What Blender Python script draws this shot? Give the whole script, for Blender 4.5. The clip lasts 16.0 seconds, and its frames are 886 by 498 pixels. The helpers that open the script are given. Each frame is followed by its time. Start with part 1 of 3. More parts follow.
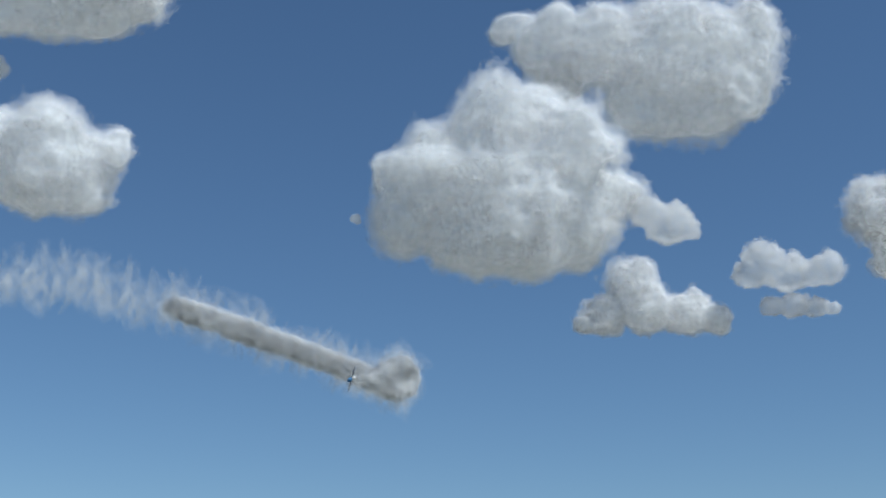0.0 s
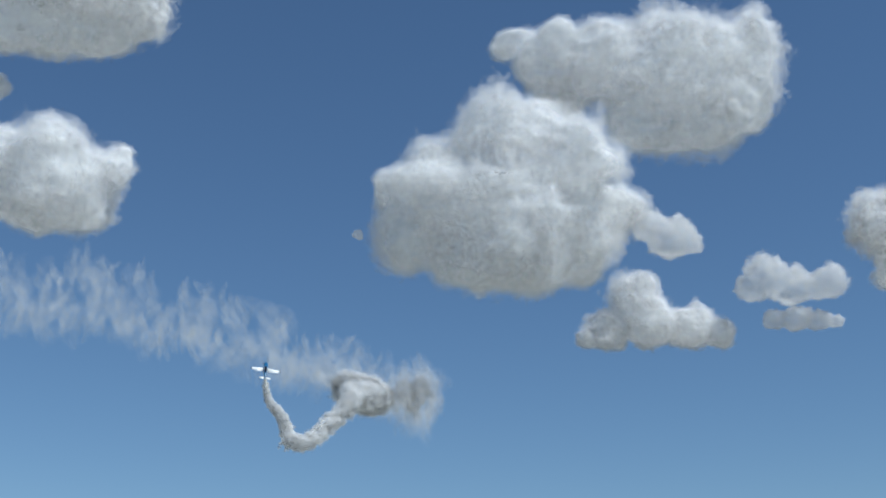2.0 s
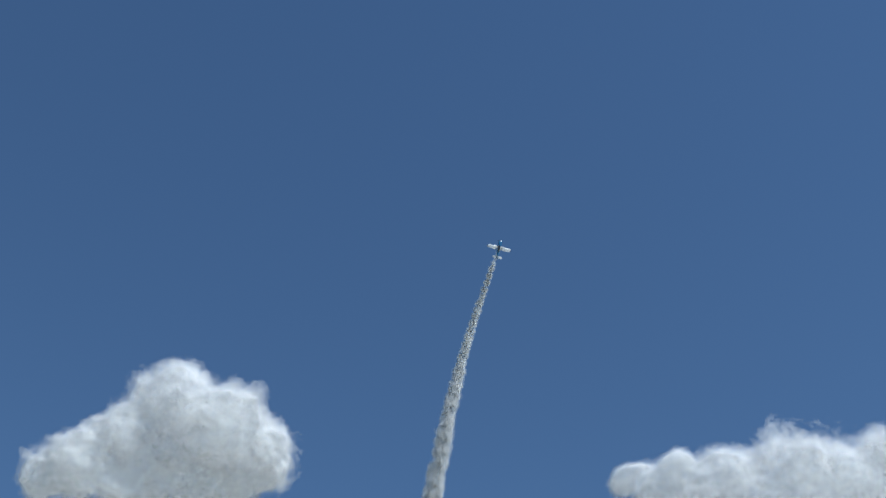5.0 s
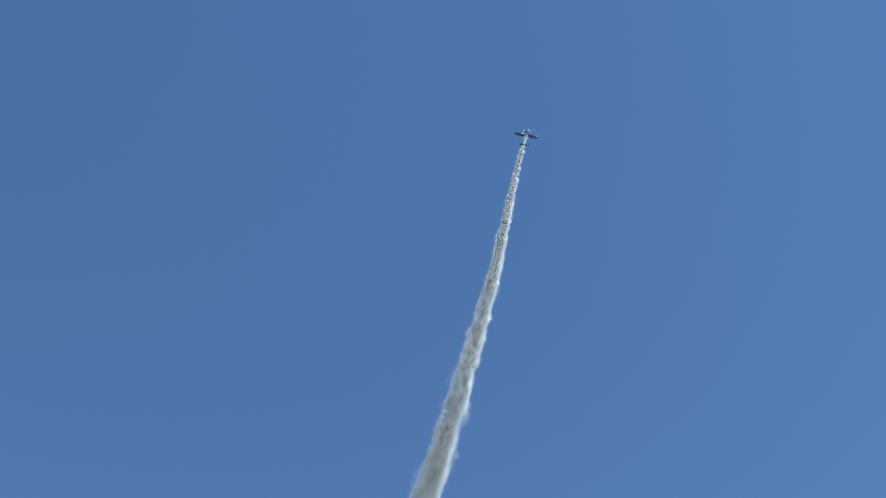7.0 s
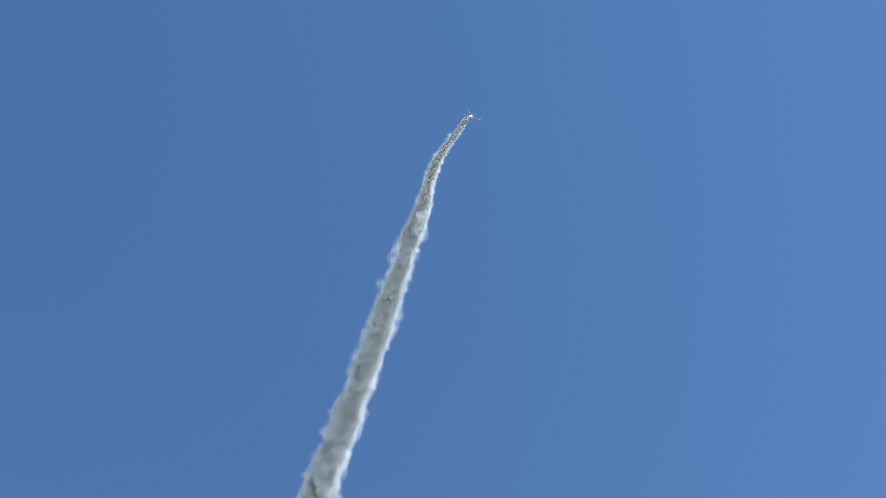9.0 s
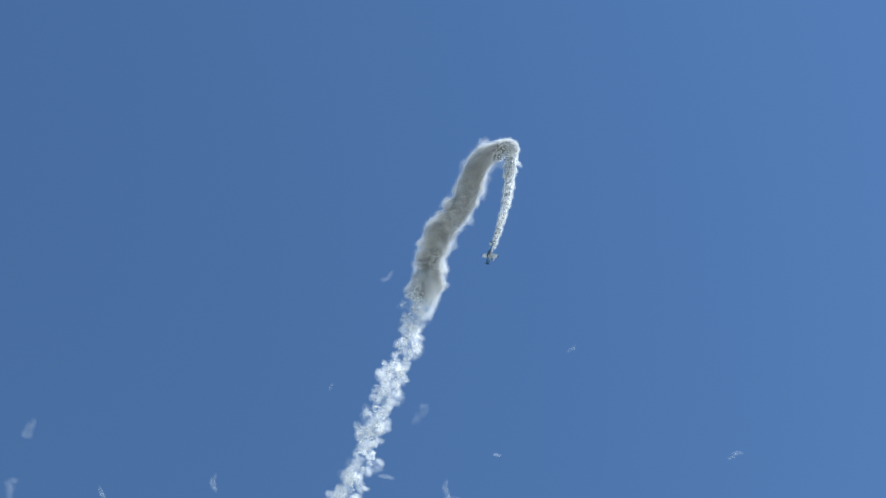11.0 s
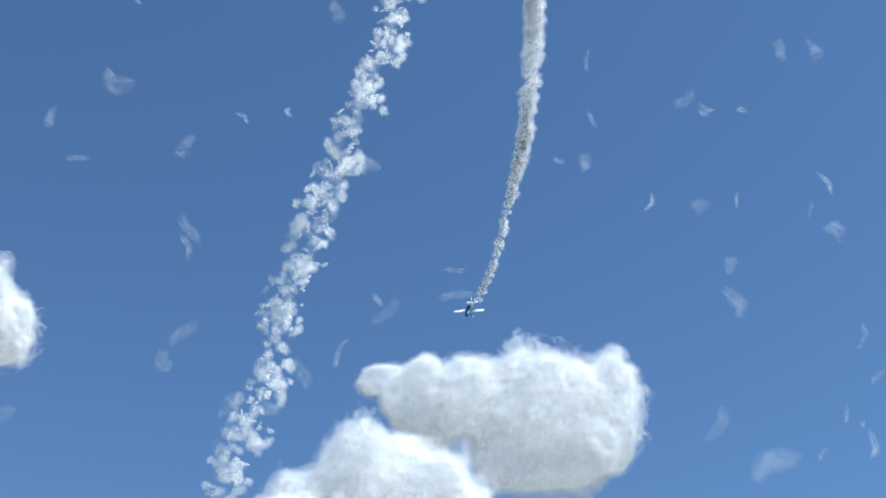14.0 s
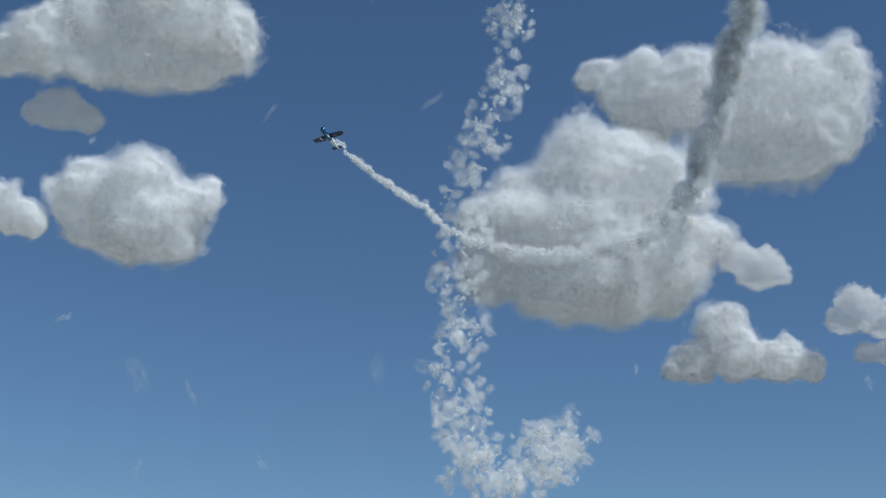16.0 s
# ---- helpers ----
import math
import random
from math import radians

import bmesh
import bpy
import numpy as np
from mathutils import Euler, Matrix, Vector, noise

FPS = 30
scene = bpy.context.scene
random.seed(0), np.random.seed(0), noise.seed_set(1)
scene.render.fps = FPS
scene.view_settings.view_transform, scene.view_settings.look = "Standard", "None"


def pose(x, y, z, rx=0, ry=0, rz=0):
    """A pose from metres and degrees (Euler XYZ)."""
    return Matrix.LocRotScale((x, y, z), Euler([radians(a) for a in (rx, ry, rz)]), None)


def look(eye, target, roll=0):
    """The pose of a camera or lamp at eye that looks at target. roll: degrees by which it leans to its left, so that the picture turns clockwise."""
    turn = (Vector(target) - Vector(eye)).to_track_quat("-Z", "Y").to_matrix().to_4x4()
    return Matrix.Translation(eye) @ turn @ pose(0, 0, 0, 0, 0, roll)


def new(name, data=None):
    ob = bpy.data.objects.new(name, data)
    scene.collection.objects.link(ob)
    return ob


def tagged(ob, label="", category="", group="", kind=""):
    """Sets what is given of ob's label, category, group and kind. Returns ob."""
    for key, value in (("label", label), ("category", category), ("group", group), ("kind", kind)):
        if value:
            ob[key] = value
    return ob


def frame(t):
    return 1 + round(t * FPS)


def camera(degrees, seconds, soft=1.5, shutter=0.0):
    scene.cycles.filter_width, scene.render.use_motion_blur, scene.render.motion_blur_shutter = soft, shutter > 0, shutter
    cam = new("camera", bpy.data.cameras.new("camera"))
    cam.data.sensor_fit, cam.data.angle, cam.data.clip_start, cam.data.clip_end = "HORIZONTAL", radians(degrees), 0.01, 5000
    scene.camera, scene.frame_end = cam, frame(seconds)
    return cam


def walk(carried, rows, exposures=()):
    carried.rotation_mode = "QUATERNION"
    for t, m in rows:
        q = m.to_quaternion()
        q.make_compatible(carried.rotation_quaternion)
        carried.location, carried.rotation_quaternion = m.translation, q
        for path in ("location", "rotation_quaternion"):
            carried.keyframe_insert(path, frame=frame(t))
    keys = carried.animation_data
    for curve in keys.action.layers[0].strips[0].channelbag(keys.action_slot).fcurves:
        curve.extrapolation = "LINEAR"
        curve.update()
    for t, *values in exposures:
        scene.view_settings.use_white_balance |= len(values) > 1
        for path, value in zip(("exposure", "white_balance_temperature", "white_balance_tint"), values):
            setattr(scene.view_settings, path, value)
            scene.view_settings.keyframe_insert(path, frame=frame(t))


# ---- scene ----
# ---------------------------------------------------------------- camera
EYE = Vector((0.0, 0.0, 1.7))
cam = camera(39.0, 16.0, soft=1.6)

# seconds, yaw to the left, pitch up, lean to the left (degrees); the camera is held by a standing spectator
CAMERA_ROWS = [
    (0, 0, 19, 0),
    (0.5, 1.32, 18.72, 0.1),
    (0.7, 4.57, 18.79, 0.14),
    (0.8, 6.23, 18.82, 0.16),
    (0.9, 6.15, 18.85, 0.18),
    (1, 5.15, 18.89, 0.2),
    (1.1, 3.94, 19.02, 0.04),
    (1.2, 1.83, 19.16, -0.12),
    (1.3, -1.63, 19.35, -0.4),
    (1.4, -2.08, 19.43, -0.44),
    (1.5, -1.94, 19.57, -0.6),
    (1.6, -0.95, 19.6, -0.5),
    (1.8, -0.5, 19.65, -0.4),
    (2, 0.11, 19.7, -0.3),
    (2.2, 3.3, 19.8, 0),
    (2.5, 5.03, 19.9, 0.28),
    (2.6, 6, 20.05, 0.4),
    (2.8, 6.9, 20.7, 0.6),
    (3, 6.7, 21.85, 0.73),
    (3.2, 6.35, 23.4, 0.6),
    (3.5, 6.24, 26.08, 0.54),
    (4, 6.1, 30.46, 0.24),
    (4.5, 6.2, 34.57, 0.43),
    (5, 6.19, 39.66, 0.33),
    (5.2, 6.05, 40.49, 0.15),
    (6.2, 3, 46.3, -0.3),
    (7.3, -0.7, 51.4, -0.7),
    (7.5, -2.9, 52.6, -0.8),
    (8, -9.4, 55.7, -1),
    (8.5, -10.5, 57.2, -1.2),
    (9, -10.8, 57.6, -1.3),
    (9.2, -11.2, 60, -1.4),
    (10.2, -11.4, 61, -1.7),
    (11.3, -11.7, 60.05, -2),
    (11.5, -11.7, 59.6, -2),
    (12, -11.7, 55.9, -2.1),
    (12.5, -11.15, 49, -2.2),
    (13, -7.95, 42.5, -2.3),
    (13.2, -7.3, 40.57, -2.3),
    (13.5, -7.1, 38, -2.1),
    (14, -7.09, 34.83, -2.11),
    (14.5, -6.97, 30.7, -2.05),
    (15, -6.82, 25.67, -1.67),
    (15.5, -3.85, 20.97, -0.82),
    (16, 4.22, 21.08, 1.2)]

def aim(yaw, pitch, lean):
    y, p = radians(yaw), radians(pitch)
    way = Vector((-math.sin(y) * math.cos(p), math.cos(y) * math.cos(p), math.sin(p)))
    return look(EYE, EYE + way * 10.0, lean)


EXPOSURES = [(0, -0.1, 5600, 3), (2.5, -0.08, 5600, 3), (5, 0.05, 5500, 3), (7.3, 0.74, 5500, 3), (9.2, 0.74, 5500, 3), (11.3, 0.6, 5500, 3),
             (12.5, 0.6, 5450, 3), (13.5, 0.6, 5450, 3), (14.5, 0.5, 5500, 3), (15.5, -0.05, 5600, 3), (16, -0.26, 5600, 3)]
walk(cam, [(t, aim(y, p, r)) for t, y, p, r in CAMERA_ROWS], EXPOSURES)

# ---------------------------------------------------------------- light
SUN_ELEVATION, SUN_AZIMUTH = 55.0, 124.0   # azimuth clockwise from +y
world = bpy.data.worlds.new("sky")
scene.world = world
scene.cycles.transparent_max_bounces = 96
scene.cycles.max_bounces = 28
scene.cycles.diffuse_bounces = 10
scene.cycles.transmission_bounces = 24
world.use_nodes = True
wn, wl = world.node_tree.nodes, world.node_tree.links
wn.clear()
sky = wn.new("ShaderNodeTexSky")
sky.sky_type = "NISHITA"
sky.sun_disc = False
sky.sun_elevation = radians(SUN_ELEVATION)
sky.sun_rotation = radians(SUN_AZIMUTH)
sky.air_density, sky.dust_density, sky.ozone_density = 1.0, 0.0, 3.5
bg = wn.new("ShaderNodeBackground")
bg.inputs["Strength"].default_value = 0.08
wo = wn.new("ShaderNodeOutputWorld")
wl.new(sky.outputs[0], bg.inputs[0])
wl.new(bg.outputs[0], wo.inputs[0])

sun_data = bpy.data.lights.new("sun", "SUN")
sun_data.energy, sun_data.angle, sun_data.color = 4.7, radians(0.53), (1.0, 0.94, 0.85)
sun = new("sun", sun_data)
sa, se = radians(SUN_AZIMUTH), radians(SUN_ELEVATION)
sun_way = Vector((math.sin(sa) * math.cos(se), math.cos(sa) * math.cos(se), math.sin(se)))
sun.matrix_world = look(sun_way * 900.0, (0, 0, 0))


# ---------------------------------------------------------------- materials
def material(name):
    m = bpy.data.materials.new(name)
    m.use_nodes = True
    m.node_tree.nodes.clear()
    return m, m.node_tree.nodes, m.node_tree.links


def noise_node(n, l, coords, scale, detail=4.0, rough=0.55, distortion=0.0):
    x = n.new("ShaderNodeTexNoise")
    x.inputs["Scale"].default_value = scale
    x.inputs["Detail"].default_value = detail
    x.inputs["Roughness"].default_value = rough
    x.inputs["Distortion"].default_value = distortion
    l.new(coords, x.inputs["Vector"])
    return x.outputs[0]


def ramp(n, l, value, stops):
    r = n.new("ShaderNodeValToRGB")
    while len(r.color_ramp.elements) < len(stops):
        r.color_ramp.elements.new(0.5)
    for e, (at, c) in zip(r.color_ramp.elements, stops):
        e.position, e.color = at, (*c, 1.0)
    l.new(value, r.inputs[0])
    return r.outputs[0]


def vapour(name, low, high, threshold, spread, scale, colour, through_light, detail=5.0, per_object=False):
    """White vapour that scatters light onwards: thin and thick patches by a noise in the thing's own space."""
    m, n, l = material(name)
    tc = n.new("ShaderNodeTexCoord")
    coords = tc.outputs["Object"]
    if per_object:
        info = n.new("ShaderNodeObjectInfo")
        mul = n.new("ShaderNodeMath")
        mul.operation = "MULTIPLY"
        mul.inputs[1].default_value = 137.0
        l.new(info.outputs["Random"], mul.inputs[0])
        add = n.new("ShaderNodeVectorMath")
        add.operation = "ADD"
        l.new(coords, add.inputs[0])
        l.new(mul.outputs[0], add.inputs[1])
        coords = add.outputs[0]
    dens = noise_node(n, l, coords, scale, detail, 0.6)
    mr = n.new("ShaderNodeMapRange")
    mr.inputs["From Min"].default_value = threshold - spread
    mr.inputs["From Max"].default_value = threshold + spread
    mr.inputs["To Min"].default_value = low
    mr.inputs["To Max"].default_value = high
    l.new(dens, mr.inputs["Value"])
    tint = noise_node(n, l, coords, scale * 0.35, 3.0)
    col = ramp(n, l, tint, [(0.3, tuple(c * 0.93 for c in colour)), (0.7, colour)])
    diff = n.new("ShaderNodeBsdfDiffuse")
    diff.inputs["Roughness"].default_value = 1.0
    tra = n.new("ShaderNodeBsdfTranslucent")
    l.new(col, diff.inputs["Color"])
    l.new(col, tra.inputs["Color"])
    body = n.new("ShaderNodeMixShader")
    body.inputs[0].default_value = through_light
    l.new(diff.outputs[0], body.inputs[1])
    l.new(tra.outputs[0], body.inputs[2])
    clear = n.new("ShaderNodeBsdfTransparent")
    mix = n.new("ShaderNodeMixShader")
    l.new(mr.outputs[0], mix.inputs[0])
    l.new(clear.outputs[0], mix.inputs[1])
    l.new(body.outputs[0], mix.inputs[2])
    out = n.new("ShaderNodeOutputMaterial")
    l.new(mix.outputs[0], out.inputs[0])
    return m


CLOUD_HAZE = vapour("cloud_haze", 0.0, 0.12, 0.54, 0.16, 0.022, (0.99, 0.985, 0.983), 0.6, 6.0)
CLOUD_EDGE = vapour("cloud_edge", 0.17, 0.25, 0.5, 0.2, 0.016, (0.99, 0.985, 0.983), 0.6, 3.0)


CLOUD_CORE = vapour("cloud_body", 0.93, 1.0, 0.5, 0.2, 0.01, (0.99, 0.985, 0.983), 0.55, 4.0)
SMOKE_WHITE = (0.998, 0.993, 0.985)
SMOKE_SKIN = vapour("smoke_skin", 0.06, 0.22, 0.5, 0.18, 0.9, SMOKE_WHITE, 0.68, 2.0, True)
SMOKE_HEART = vapour("smoke_heart", 0.2, 0.45, 0.5, 0.18, 0.9, SMOKE_WHITE, 0.65, 2.0, True)
WISP_SKIN = vapour("wisp_skin", 0.01, 0.08, 0.5, 0.22, 0.7, SMOKE_WHITE, 0.68, 3.0, True)
WISP_HEART = vapour("wisp_heart", 0.04, 0.16, 0.5, 0.22, 0.7, SMOKE_WHITE, 0.68, 3.0, True)
DRIFT = vapour("drifting_smoke", 0.0, 0.05, 0.5, 0.22, 0.4, SMOKE_WHITE, 0.8, 4.0, True)
FADED = vapour("faded_smoke", 0.0, 0.028, 0.5, 0.2, 0.3, SMOKE_WHITE, 0.7, 4.0, True)
STREAK = vapour("smoke_streak", 0.005, 0.055, 0.5, 0.2, 0.5, SMOKE_WHITE, 0.7, 4.0, True)


def paint(name, colour, rough=0.35, metal=0.0, coat=0.3, dirt=0.12):
    m, n, l = material(name)
    tc = n.new("ShaderNodeTexCoord")
    a = noise_node(n, l, tc.outputs["Object"], 1.3, 5.0)
    b = noise_node(n, l, tc.outputs["Object"], 22.0, 3.0)
    mixed = n.new("ShaderNodeMath")
    mixed.operation = "MULTIPLY"
    l.new(a, mixed.inputs[0])
    l.new(b, mixed.inputs[1])
    col = ramp(n, l, mixed.outputs[0], [(0.1, tuple(c * (1 - dirt) for c in colour)), (0.4, colour)])
    p = n.new("ShaderNodeBsdfPrincipled")
    l.new(col, p.inputs["Base Color"])
    p.inputs["Metallic"].default_value = metal
    p.inputs["Coat Weight"].default_value = coat
    rr = n.new("ShaderNodeMapRange")
    rr.inputs["To Min"].default_value = rough * 0.8
    rr.inputs["To Max"].default_value = rough * 1.3
    l.new(b, rr.inputs["Value"])
    l.new(rr.outputs[0], p.inputs["Roughness"])
    out = n.new("ShaderNodeOutputMaterial")
    l.new(p.outputs[0], out.inputs[0])
    return m


WHITE = paint("white_paint", (0.8, 0.8, 0.79), 0.3)
NAVY = paint("navy_paint", (0.012, 0.022, 0.07), 0.3)
BLUE = paint("blue_paint", (0.015, 0.12, 0.27), 0.28)
GLASS = paint("tinted_canopy", (0.01, 0.012, 0.018), 0.06, 0.0, 1.0, 0.0)
BLACK = paint("black_rubber", (0.02, 0.02, 0.02), 0.7, 0.0, 0.0)
STEEL = paint("steel", (0.5, 0.5, 0.52), 0.3, 1.0, 0.0)
BLADE = paint("propeller_composite", (0.03, 0.03, 0.035), 0.45)


def grass_material():
    m, n, l = material("airfield_grass")
    tc = n.new("ShaderNodeTexCoord")
    a = noise_node(n, l, tc.outputs["Object"], 0.012, 6.0)
    b = noise_node(n, l, tc.outputs["Object"], 3.0, 4.0)
    mixed = n.new("ShaderNodeMath")
    mixed.operation = "MULTIPLY_ADD"
    mixed.inputs[1].default_value = 0.4
    l.new(b, mixed.inputs[0])
    l.new(a, mixed.inputs[2])
    col = ramp(n, l, mixed.outputs[0], [(0.4, (0.18, 0.185, 0.15)), (0.65, (0.25, 0.25, 0.22)), (0.95, (0.33, 0.32, 0.29))])
    p = n.new("ShaderNodeBsdfPrincipled")
    p.inputs["Roughness"].default_value = 0.9
    l.new(col, p.inputs["Base Color"])
    bump = n.new("ShaderNodeBump")
    bump.inputs["Strength"].default_value = 0.6
    bump.inputs["Distance"].default_value = 0.05
    l.new(b, bump.inputs["Height"])
    l.new(bump.outputs[0], p.inputs["Normal"])
    out = n.new("ShaderNodeOutputMaterial")
    l.new(p.outputs[0], out.inputs[0])
    return m


# ---------------------------------------------------------------- ground
def part(name, bm, mats, parent, label=""):
    me = bpy.data.meshes.new(name)
    bm.to_mesh(me)
    bm.free()
    for m in (mats if isinstance(mats, (list, tuple)) else [mats]):
        me.materials.append(m)
    ob = new(name, me)
    if parent is not None:
        ob.parent = parent
    if label:
        tagged(ob, label)
    return ob


bm = bmesh.new()
bmesh.ops.create_circle(bm, cap_ends=True, segments=96, radius=4900.0)
ground = part("ground", bm, grass_material(), None)
tagged(ground, "flat pale dry airfield grass reaching the horizon", "ground", kind="structure")

# ---------------------------------------------------------------- clouds
TABLE = np.random.RandomState(7).rand(64, 64, 64).astype(np.float32)


def value_noise(p):
    i = np.floor(p).astype(np.int64)
    f = (p - i).astype(np.float32)
    f = f * f * (3 - 2 * f)
    i0, i1 = i & 63, (i + 1) & 63
    x0, y0, z0, x1, y1, z1 = i0[..., 0], i0[..., 1], i0[..., 2], i1[..., 0], i1[..., 1], i1[..., 2]
    fx, fy, fz = f[..., 0], f[..., 1], f[..., 2]
    a = TABLE[x0, y0, z0] * (1 - fx) + TABLE[x1, y0, z0] * fx
    b = TABLE[x0, y1, z0] * (1 - fx) + TABLE[x1, y1, z0] * fx
    c = TABLE[x0, y0, z1] * (1 - fx) + TABLE[x1, y0, z1] * fx
    d = TABLE[x0, y1, z1] * (1 - fx) + TABLE[x1, y1, z1] * fx
    return (a * (1 - fy) + b * fy) * (1 - fz) + (c * (1 - fy) + d * fy) * fz


def billow(p, octaves):
    total, amp, norm = 0.0, 1.0, 0.0
    for k in range(octaves):
        total = total + amp * (1.0 - np.abs(2.0 * value_noise(p * (2.03 ** k) + 11.3 * k) - 1.0))
        norm += amp
        amp *= 0.63
    return total / norm


def iso_mesh(f, level, origin, cell):
    """The surface on which the field f equals level, one vertex a cell, as vertices and quads."""
    s = f > level
    nx, ny, nz = (n - 1 for n in f.shape)
    corner = lambda a, dx, dy, dz: a[dx:dx + nx, dy:dy + ny, dz:dz + nz]
    count = sum(corner(s, dx, dy, dz).astype(np.int8) for dx in (0, 1) for dy in (0, 1) for dz in (0, 1))
    live = (count > 0) & (count < 8)
    idx = np.full(live.shape, -1, np.int64)
    cells = np.argwhere(live)
    idx[live] = np.arange(len(cells))
    acc, num = np.zeros((len(cells), 3)), np.zeros(len(cells))
    at = lambda d: f[cells[:, 0] + d[0], cells[:, 1] + d[1], cells[:, 2] + d[2]]
    for axis in range(3):
        others = [a for a in range(3) if a != axis]
        for u in (0, 1):
            for v in (0, 1):
                d0 = [0, 0, 0]
                d0[others[0]], d0[others[1]] = u, v
                d1 = list(d0)
                d1[axis] = 1
                a, b = at(d0), at(d1)
                cut = (a > level) != (b > level)
                w = np.where(cut, (level - a) / np.where(np.abs(b - a) < 1e-9, 1e-9, b - a), 0.0)
                q = np.array(d0, float)[None] + np.zeros((len(cells), 3))
                q[:, axis] += w
                acc += q * cut[:, None]
                num += cut
    verts = origin + (cells + acc / np.maximum(num, 1)[:, None]) * cell
    quads = []
    for axis in range(3):
        o1, o2 = (axis + 1) % 3, (axis + 2) % 3
        lo, hi = [slice(None)] * 3, [slice(None)] * 3
        lo[axis], hi[axis] = slice(0, -1), slice(1, None)
        flip = np.argwhere(s[tuple(lo)] != s[tuple(hi)])
        ok = (flip[:, o1] > 0) & (flip[:, o2] > 0) & (flip[:, o1] < f.shape[o1] - 1) & (flip[:, o2] < f.shape[o2] - 1)
        flip = flip[ok]
        inside = s[flip[:, 0], flip[:, 1], flip[:, 2]]
        ring = []
        for u, v in ((-1, -1), (0, -1), (0, 0), (-1, 0)):
            c = flip.copy()
            c[:, o1] += u
            c[:, o2] += v
            ring.append(idx[c[:, 0], c[:, 1], c[:, 2]])
        ring = np.stack(ring, 1)
        ring[~inside] = ring[~inside][:, ::-1]
        quads.append(ring)
    return verts, np.concatenate(quads)


def mesh_object(name, verts, quads, mat, parent):
    me = bpy.data.meshes.new(name)
    me.vertices.add(len(verts))
    me.vertices.foreach_set("co", verts.astype(np.float32).ravel())
    me.loops.add(quads.size)
    me.loops.foreach_set("vertex_index", quads.astype(np.int32).ravel())
    me.polygons.add(len(quads))
    me.polygons.foreach_set("loop_start", np.arange(0, quads.size, 4, dtype=np.int32))
    me.polygons.foreach_set("use_smooth", np.ones(len(quads), bool))
    me.update(calc_edges=True)
    me.materials.append(mat)
    ob = new(name, me)
    ob.parent = parent
    return ob


# label, azimuth to the right, elevation (degrees), distance, lobes (right, up, radius; metres)
CLOUDS = [
    ("large white cumulus cloud with a grey shaded base", 3.02, 21.13, 3400, [(-21, 198, 135), (100, 172, 131), (-162, 71, 131), (-293, 83, 55), (206, 123, 115), (4, -25, 192), (-211, -35, 115), (141, -74, 131), (-75, -130, 101), (93, -150, 86), (192, -167, 58), (279, -1, 80), (-258, -65, 77)]),
    ("small ragged wisp beside a large cumulus cloud", 10.90, 19.85, 3500, [(2, -8, 57), (-56, 35, 40), (54, -27, 28)]),
    ("broad white cumulus cloud with soft rounded top", 9.64, 26.88, 3900, [(113, 3, 197), (256, 16, 162), (-71, 70, 123), (-258, 112, 92), (-377, 157, 56), (-213, 13, 106), (189, -149, 114), (37, -120, 106), (309, -98, 81)]),
    ("low white cumulus cloud with a flat base", 9.55, 15.90, 4300, [(-46, 94, 87), (5, 5, 82), (135, -21, 78), (-129, -7, 74), (236, -39, 50), (-207, -32, 35)]),
    ("small ragged white cloud low in the sky", 16.15, 17.31, 4350, [(-78, 34, 67), (1, -11, 65), (-126, 10, 47), (129, -4, 51), (72, -27, 39)]),
    ("thin flat strip of pale cloud", 16.69, 15.67, 4400, [(-31, 8, 44), (41, -4, 36), (-105, 13, 34), (94, -16, 20)]),
    ("bright rounded white cumulus cloud", 21.00, 18.41, 3900, [(-40, 81, 85), (30, -20, 88), (101, -96, 67), (-12, -92, 53), (-81, 129, 42)]),
    ("tiny ragged white cloud scrap", 22.66, 14.59, 4200, [(-23, -11, 38), (23, 11, 27)]),
    ("white cumulus cloud with ragged curling edges", -20.00, 21.74, 3000, [(34, 23, 108), (-69, 26, 75), (125, 25, 79), (201, 52, 38), (44, -54, 79), (123, -60, 62), (-33, -48, 62), (-238, -23, 49), (-186, -37, 38), (12, 99, 38)]),
    ("bright white peaked cumulus with grey base", -20.59, 29.26, 2100, [(9, 80, 71), (85, 62, 66), (-47, 17, 66), (155, 25, 57), (40, -19, 68), (-121, -30, 52), (-171, -55, 38), (106, -29, 44), (-47, -48, 44)]),
    ("small grey-white cloud under a larger cumulus", -23.23, 25.56, 2150, [(-3, 7, 35), (40, -1, 25), (-37, -7, 19)]),
    ("tiny white cloud speck in open blue sky", -4.22, 20.28, 3300, [(-3, 4, 12), (3, -4, 9)]),
]

